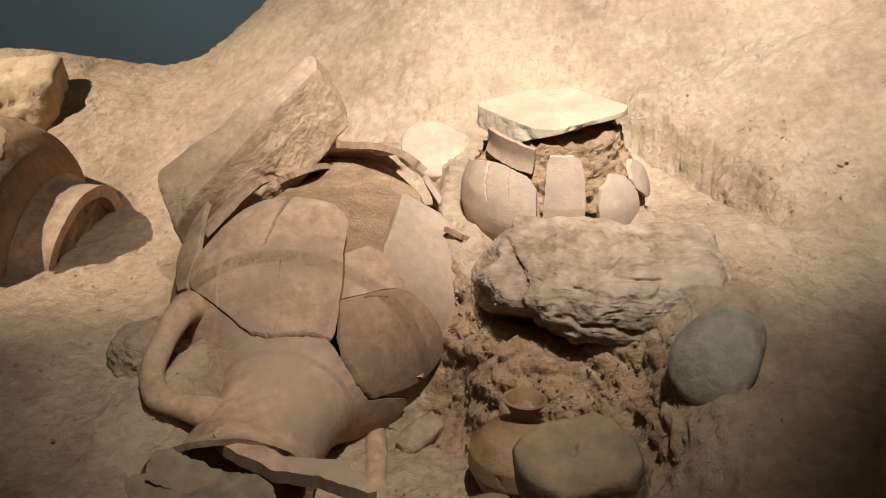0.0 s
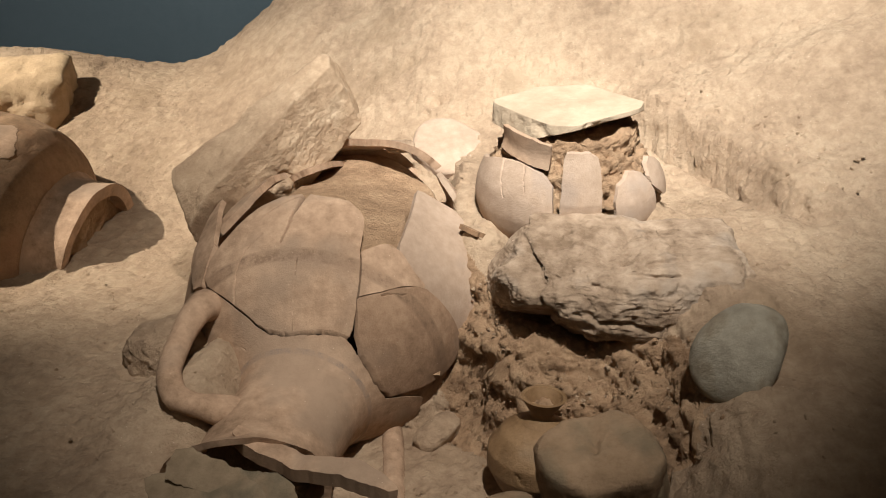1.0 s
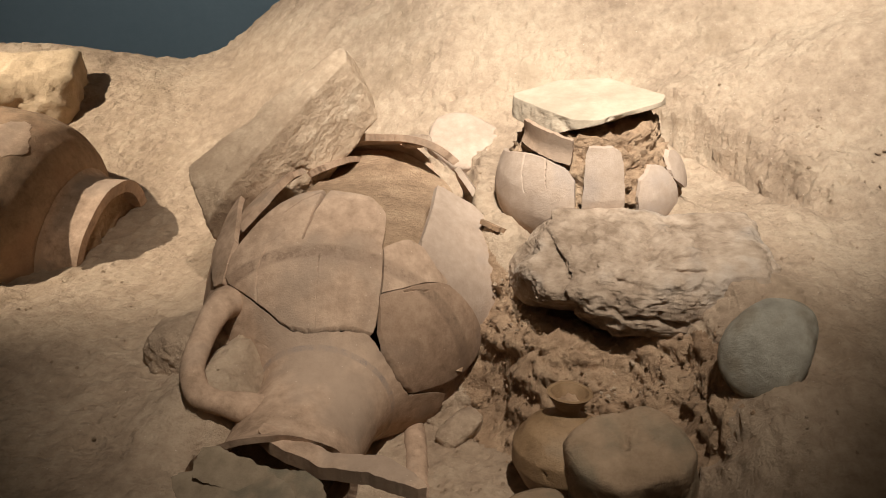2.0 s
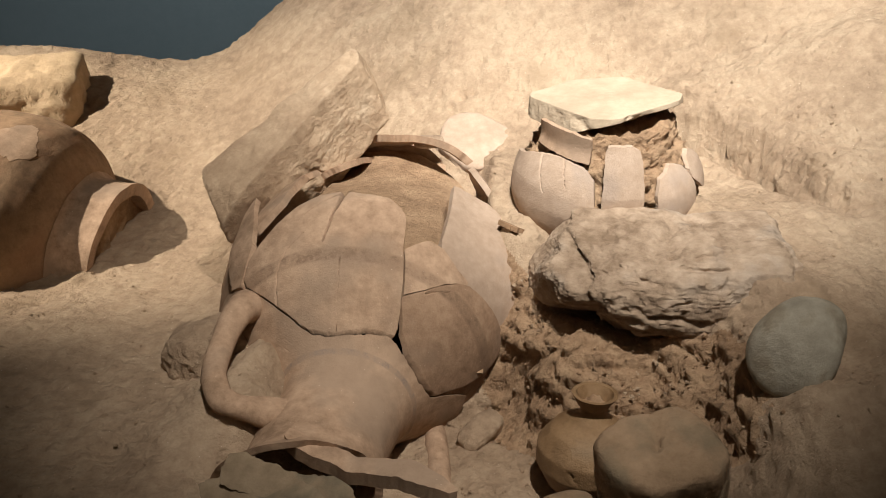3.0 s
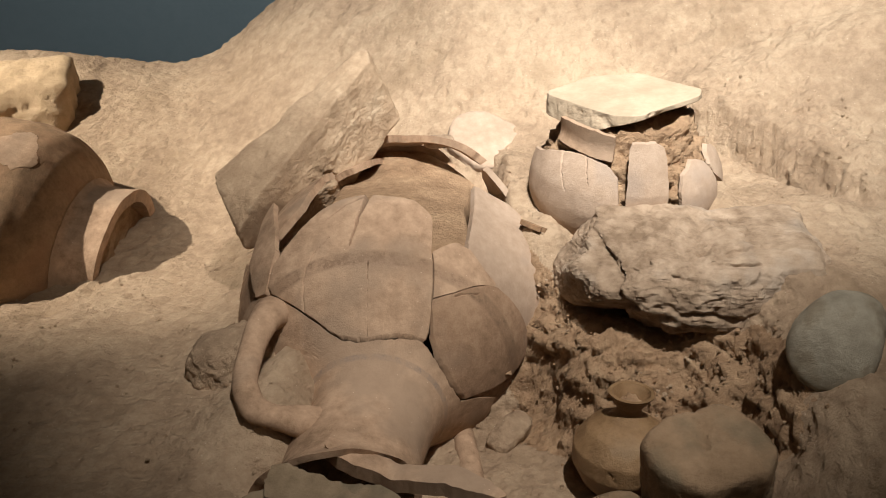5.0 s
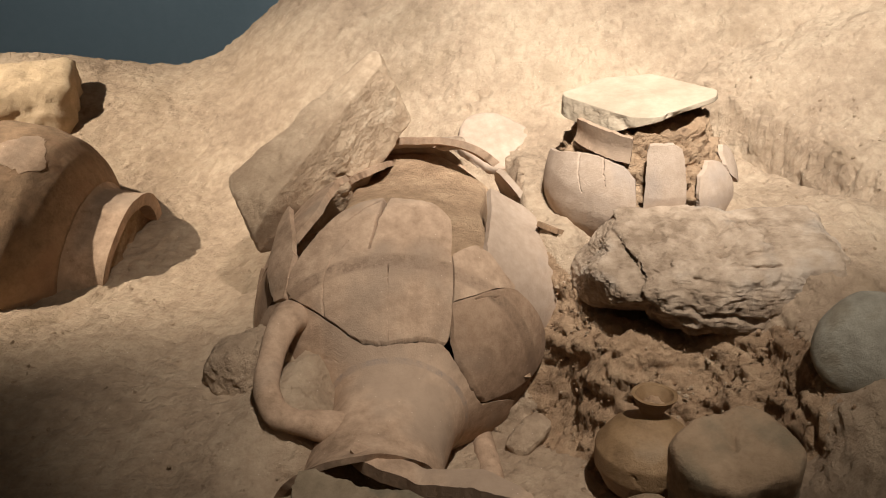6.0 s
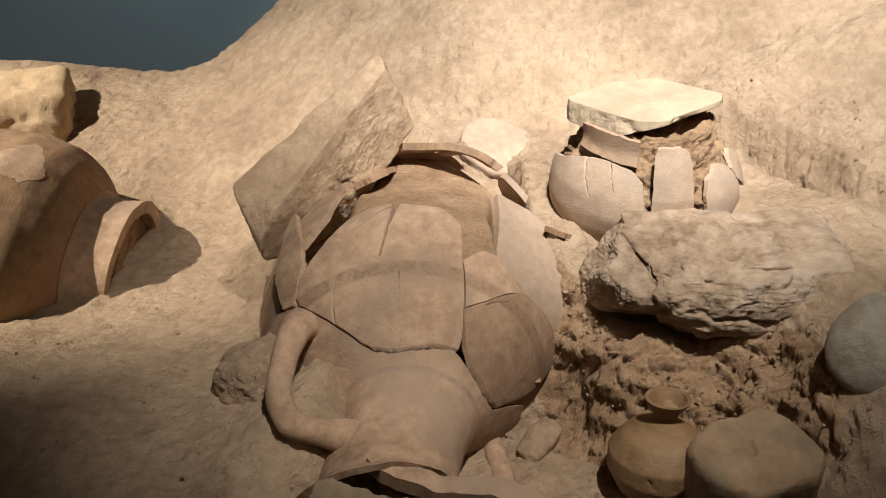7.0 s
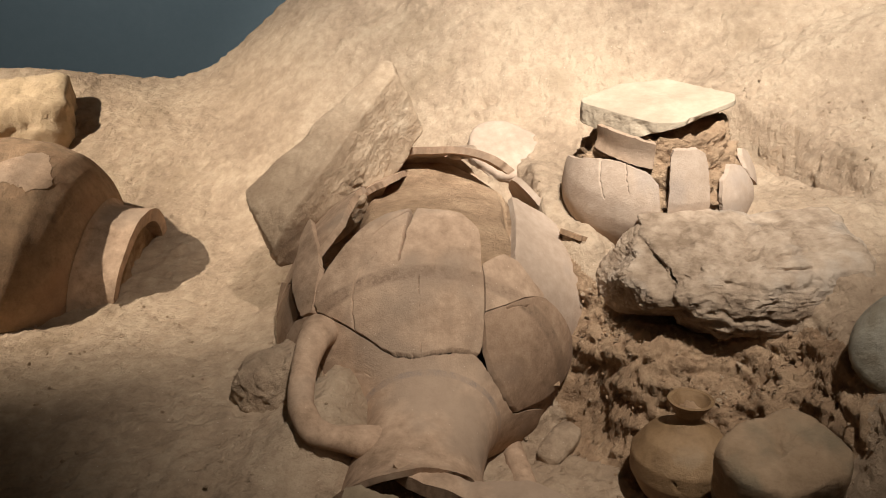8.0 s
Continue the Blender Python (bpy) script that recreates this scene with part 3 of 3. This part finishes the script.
    inv = JUG.inverted()
    line = [inv @ Vector(p) for p in ((-0.250, 0.990, 0.140), (-0.277, 0.972, 0.158), (-0.290, 0.942, 0.170), (-0.302, 0.907, 0.157), (-0.307, 0.866, 0.145), (-0.301, 0.842, 0.137), (-0.286, 0.829, 0.130), (-0.263, 0.829, 0.122), (-0.232, 0.831, 0.112), (-0.205, 0.842, 0.100))]
    part("handle", tube([p[:] for p in line], [.034, .027, .0175, .0138, .0135, .0138, .0142, .0155, .019, .021], CLAY, .8, 24), jug, "thick curved clay handle")
    return jug


build_jug()

# ---- the stones ----


def stone(name, origin, x_axis, z_axis, half, cuts, mat, label, **kw):
    ux = Vector(x_axis).normalized()
    uz = (Vector(z_axis) - ux * Vector(z_axis).dot(ux)).normalized()
    m = Matrix.Translation(origin) @ Matrix((ux, uz.cross(ux), uz)).transposed().to_4x4()
    return thing(name, m, label, "stone", rock(half, cuts, mat, **kw))


stone("leaning_rock", (-.256, 1.270, .227), (.709, .567, .415), (-.18, -.43, .885), (.165, .062, .066),
      ((0, 1, .6, .047), (.18, -.94, .29, .052), (-1, .5, 0, .121), (-.5, -.1, 1, .120), (.85, -.50, .1, .120), (-.4, -.5, -.75, .092), (.2, -.8, -.8, .070), (.9, .1, .5, .150)), STONE, "large angular tan rock leaning on the jug", seed=1, level=7, rough=.0048, strata=.0008, chips=.0017, hard=60,
      grooves=(((-.055, -.062, .055), (-.035, -.062, .005), .006, .010), ((-.03, -.058, .030), (-.01, -.060, -.02), .005, .008), ((.03, -.055, .005), (.10, -.05, .015), .004, .008), ((.0, -.06, -.02), (.09, -.05, -.015), .004, .007), ((-.13, -.06, .02), (-.07, -.062, -.01), .005, .006), ((.09, -.045, .05), (.12, -.03, .02), .006, .008)))
stone("long_rock", (.176, .965, .189), (1, -.10, .01), (0, 0, 1), (.158, .072, .050),
      ((-.1, -.28, 1, .045), (0, -1, .45, .068), (-.25, -.75, -1, .060), (-1, -.5, -.4, .125), (-1, .1, .8, .122), (1, -.5, .3, .142), (1, -.1, .7, .132), (1, .4, .2, .146), (.8, -.5, -1, .080)), STONE_GREY, "long layered grey-brown rock half set in earth", seed=2, level=7, rough=.0080, strata=.0007, chips=.0030, hard=20,
      step=(-.088, .35, .011), grooves=(((-.10, -.02, .045), (-.082, -.07, -.01), .009, .013), ((-.02, -.04, .045), (.06, -.05, .035), .004, .010), ((-.03, -.055, .03), (.05, -.06, .022), .0035, .008), ((-.06, -.02, .05), (.01, -.025, .045), .004, .008), ((.03, -.03, .045), (.12, -.02, .04), .004, .008), ((-.05, -.068, .0), (.04, -.07, -.01), .004, .006)))
stone("pebble", (.259, .786, .221), (.46, .62, .52), (-.10, -.62, .75), (.057, .041, .029), ((1, 1, 0, .053), (-.6, .3, 1, .030)), PEBBLE, "smooth rounded blue-grey pebble pressed into earth", seed=3, level=5, rough=.0022, chips=0, hard=2.6)
stone("cobble", (.1345, .724, .0955), (.96, .22, .16), (-.20, -.22, .95), (.059, .047, .075), ((-1, -.8, 0, .053), (.9, 1, 0, .054), (1, -1, 0, .055), (-.6, 1, 0, .054), (1, .1, .5, .0734)), COBBLE, "flat-topped brown cobble beside the small bottle", seed=4, level=6, rough=.0038, chips=.0012, hard=16, grooves=(((-.008, .000, .075), (.004, .05, .071), .004, .004),))
stone("cobble", (.040, .700, .060), (1, .2, 0), (0, -.2, 1), (.040, .035, .050), (), COBBLE, "small rounded brown cobble", seed=5, level=4, rough=.0015, chips=.001, hard=3)
stone("capstone", (.134, 1.144, .322), (1, -.04, .05), (-.05, 0, 1), (.097, .074, .0125),
      ((-.78, -.60, .30, .060), (.55, -.83, .22, .061), (.05, -1, .25, .068), (-.3, -.95, .3, .067), (-.6, .8, 0, .080), (.75, .66, 0, .070), (.95, -.35, .2, .084), (-1, .1, .1, .093), (.2, -.3, -1, .015)), STONE_PALE, "flat pale limestone slab capping the small jar", seed=6, level=7, rough=.0022, chips=.0007, hard=44, grooves=(((-.05, -.045, .0135), (-.02, -.07, -.01), .006, .004), ((.02, -.06, .012), (.05, -.035, -.005), .005, .004)))
stone("pale_stone", (-.008, 1.387, .176), (.95, .2, .05), (-.1, -.48, .9), (.064, .056, .018), ((1, -1, 0, .050), (-1, 1, 0, .056), (1, 1, 0, .047), (-1, -.7, 0, .055)), CLAY_PALE, "flat rounded pale stone lying against the bank", seed=7, level=5, rough=.003, chips=.001, hard=7)
stone("lump_stone", (-.314, .960, .102), (.80, .58, .12), (0, -.1, 1), (.082, .046, .048), ((-1, -.5, .5, .054), (0, -1, .8, .046), (1, 0, 1, .05)), EARTH, "low rounded earth-covered stone by the jug handle", seed=8, level=6, rough=.009, chips=.002, hard=4)
stone("yellow_block", (-.800, 1.740, .105), (1, .1, 0), (-.05, -.1, 1), (.098, .080, .085), ((1, -1, -.2, .10), (.3, -.8, .6, .09), (-.2, -1, -.5, .085)), STONE_YELLOW, "squared yellowish stone block set in the bank", seed=9, level=5, rough=.006, chips=.003, hard=14)
stone("small_stone", (-.026, .925, .010), (.7, .7, .2), (0, -.3, 1), (.030, .015, .014), (), EARTH, "small earth-covered stone fragment", seed=10, level=4, rough=.002, chips=.002, hard=4)

# ---- the small capped jar ----


def build_jar():
    m = axes((.143, 1.155, .130), (0, 0, 1), (0, -1, 0))
    jar = thing("capped_jar", m, "small broken pale clay jar packed with earth", "jar")
    P = profile([(0, .075), (.04, .106), (.07, .118), (.09, .121), (.115, .117), (.135, .107), (.15, .095), (.165, .089), (.185, .091)], 26)
    F = profile([(.08, .116), (.12, .114), (.15, .104), (.185, .093)], 10)
    part("sherd", shell(P, [(-112, .06, .12), (-95, .03, .13), (-80, .02, .14), (-60, .02, .149), (-45, .02, .152), (-28, .03, .146), (-19, .04, .135), (-17, .06, .11)], CLAY_PALE, .006, .0008, ragged=.0006, seed=21, cracks=((-66, .150, -50, .112, .0008), (-44, .152, -36, .125, .0007))), jar, "rounded pale belly sherd")
    part("sherd", shell(P, [(-78, .156, .183), (-60, .155, .186), (-40, .153, .184), (-24, .151, .180)], CLAY, .006, .0016, ragged=.0006, seed=22), jar, "upright neck sherd")
    part("sherd", shell(F, [(-13, .10, .170), (-11.5, .098, .177), (4, .095, .178), (9.5, .10, .172), (11, .11, .16)], CLAY_PALE, .007, .0014, ragged=.0006, seed=23, lift=.004), jar, "curved front sherd")
    part("sherd", shell(P, [(20, .09, .12), (24, .085, .135), (36, .08, .146), (47, .085, .142), (53, .10, .12)], CLAY_PALE, .006, .0016, ragged=.0006, seed=24), jar)
    part("sherd", shell(P, [(53.5, .124, .133), (58, .116, .146), (66, .104, .149), (75, .099, .143), (81, .100, .133)], CLAY_PALE, .006, .0016, ragged=.0006, seed=25, lift=-.001), jar)
    d, f = ICO[6]
    v = np.stack([d[:, 0] * .1, d[:, 1] * .09 + .092, d[:, 2] * .1], 1)
    flat = np.hypot(d[:, 0], d[:, 2])[:, None] + 1e-6
    v[:, [0, 2]] = d[:, [0, 2]] / flat * (P(np.clip(v[:, 1], 0, .18))[:, None] - .015) * np.minimum(flat * 3, 1)
    v = v + d * (.007 * fbm(v, 80, 4, .66, True) - .004)[:, None]
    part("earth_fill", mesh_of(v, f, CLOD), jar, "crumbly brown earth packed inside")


build_jar()

# ---- the little bottle ----


def build_bottle():
    m = axes((.078, .826, .012), (.06, .10, 1), (0, -1, 0))
    bottle = thing("small_bottle", m, "small round-bodied clay bottle with a flared lip", "bottle")
    P = profile([(0, .022), (.01, .040), (.035, .053), (.055, .053), (.075, .040), (.088, .020), (.096, .0125), (.101, .0128), (.109, .018), (.118, .0232)], 6)
    part("body", shell(P, [(-180, .0, .0875), (180, .0, .0875)], CLAY_OLIVE, .004, .002, closed=True, cracks=((70, .07, 40, .045, .0009), (20, .078, 48, .05, .0007), (-30, .05, -10, .03, .0007), (35, .062, 10, .055, .0006))), bottle)
    part("neck", shell(P, [(-180, .0874, .118), (180, .0874, .118)], CLAY_OLIVE, .004, .001, closed=True, wobble=.0012), bottle, "flared clay lip")
    d, f = ICO[4]
    v = d * np.array([.0135, .006, .0135]) + np.array([0, .104, 0])
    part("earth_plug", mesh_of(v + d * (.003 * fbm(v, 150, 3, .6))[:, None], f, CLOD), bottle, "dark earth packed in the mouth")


build_bottle()

# ---- the pot lying on the left ----


def build_pot():
    a = Vector((.95, -.20, -.16)).normalized()
    m = axes(Vector((-.553, 1.356, .012)) - a * .36, a)
    pot = thing("large_pot", m, "large red-brown clay pot lying on its side", "pot")
    P = profile([(0, .06), (.03, .115), (.08, .158), (.14, .184), (.20, .186), (.245, .176), (.275, .156), (.297, .128), (.304, .116), (.34, .113), (.362, .118)], 14)
    part("body", shell(P, [(-180, 0, .2995), (180, 0, .2995)], CLAY_RED, .009, .003, closed=True), pot)
    part("worn_patch", shell(P, [(-4, .212, .226), (3, .198, .238), (12, .178, .252), (18, .180, .246), (22, .198, .236)], CLAY, .003, .002, lift=.0005, ragged=.0035, seed=51), pot, "pale worn patch where the surface flaked")
    part("neck", shell(P, [(-180, .3005, .362), (180, .3005, .362)], CLAY, .019, .002, closed=True, wobble=.0022), pot, "buff clay neck ring")
    v = [(.107 * q * math.sin(b), .350, .107 * q * math.cos(b)) for q in (1, .8, .6, .4, .2, .01) for b in np.linspace(0, 2 * math.pi, 65)[:-1]]
    v = np.array(v)
    v[:, 1] += .008 * fbm(v, 40, 4, .6)
    f = [(k * 64 + i, k * 64 + (i + 1) % 64, (k + 1) * 64 + (i + 1) % 64, (k + 1) * 64 + i) for k in range(5) for i in range(64)]
    part("earth_fill", mesh_of(v, f, CLOD), pot, "rough earth packed in the mouth")


build_pot()

# ---- loose sherds in front ----


def loose(name, origin, axis, up, prof, cols, mat, label, **kw):
    return thing(name, axes(origin, axis, up), label, "sherd", shell(prof, cols, mat, **kw))


RIM = profile([(0, .075), (.03, .066), (.07, .062), (.12, .075)], 6)
loose("rim_sherd", (-.268, .748, .078), (.95, -.30, -.08), (.05, -.30, .95), RIM, [(-8, .012, .10), (-2, .0, .118), (6, .0, .128), (16, .002, .134), (22, .006, .130)], SHERD_GREY, "thick grey-green rim sherd lying before the jug", thick=.016, step=.0015, seed=31, ragged=.002)
loose("rim_sherd", (-.300, .722, .066), (.97, -.22, -.02), (.05, -.30, .95), RIM, [(-25, .03, .10), (-5, .01, .13), (10, .02, .13), (18, .05, .11)], SHERD_GREY, "second grey-green sherd lying beneath the first", thick=.008, step=.002, seed=34, ragged=.002)
loose("wall_sherd", (-.226, .766, .068), (.91, -.40, -.06), (.05, .05, .99), RIM, [(-13, .03, .13), (-6, .0, .16), (4, .0, .178), (9, .012, .172)], CLAY, "curved brown wall sherd lying before the jug", thick=.017, step=.0017, seed=32, ragged=.0016)
loose("pipe_sherd", (-.079, .935, .005), (.05, -1, -.05), (0, 0, 1), profile([(0, .013), (.13, .014)], 3), [(-100, 0, .13), (0, 0, .132), (100, 0, .13)], CLAY, "narrow half-round clay fragment sunk in earth", thick=.005, step=.0015, seed=33)


# ---- crumbs of earth on the ground ----


def build_crumbs(seed, many, weight, sizes, mat):
    rng = np.random.default_rng(seed)
    d, f = ICO[2]
    f = np.array(f)
    x, y = rng.uniform(-.75, .55, many), rng.uniform(.66, 1.45, many)
    keep = rng.random(many) < weight(x, y)
    x, y = x[keep], y[keep]
    here = np.stack([x, y, height(x, y)], 1)
    here = here + ground_normals(x, y) * (.005 * fbm(here, 7, 3) + .0024 * fbm(here, 32, 4, .58))[:, None]
    size = sizes[0] + (sizes[1] - sizes[0]) * rng.random(len(x)) ** 3
    shape = rng.uniform(.55, 1, (len(x), 1, 3)) * (1 + .2 * rng.standard_normal((len(x), len(d), 1)))
    v = here[:, None] + d[None] * shape * size[:, None, None]
    faces = (f[None] + (np.arange(len(x)) * len(d))[:, None, None]).reshape(-1, 3)
    me = mesh_of(v.reshape(-1, 3), faces.tolist(), mat)
    me.shade_flat()
    return me


thing("earth_crumbs", Matrix(), "loose crumbs of dry earth scattered on the ground", "crumbs",
      build_crumbs(5, 26000, lambda x, y: .10 * (y < 1.3) + .12 * ((x > -.12) & (x < .24) & (y < .97)) + .08 * (crumble(x, y)[1] - crumble(x, y)[0]), (.0006, .0030), EARTH), kind="stuff")
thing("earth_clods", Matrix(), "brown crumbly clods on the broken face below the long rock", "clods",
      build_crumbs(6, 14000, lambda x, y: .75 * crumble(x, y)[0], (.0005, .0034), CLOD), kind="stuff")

loose("small_sherd", (-.008, 1.074, .180), (.75, -.55, -.1), (.4, .5, .8), profile([(0, .03), (.045, .03)], 3), [(-25, .0, .032), (0, -.0, .034), (25, .004, .030)], CLAY_RED, "small dark sherd stuck in earth beside the jug", thick=.006, step=.0015, seed=41)
stone("grey_stone", (-.080, 1.330, .206), (1, .1, 0), (-.1, -.3, 1), (.022, .012, .007), (), STONE_GREY, "small flat grey stone by the jug base", seed=12, level=4, rough=.001, chips=0, hard=3)
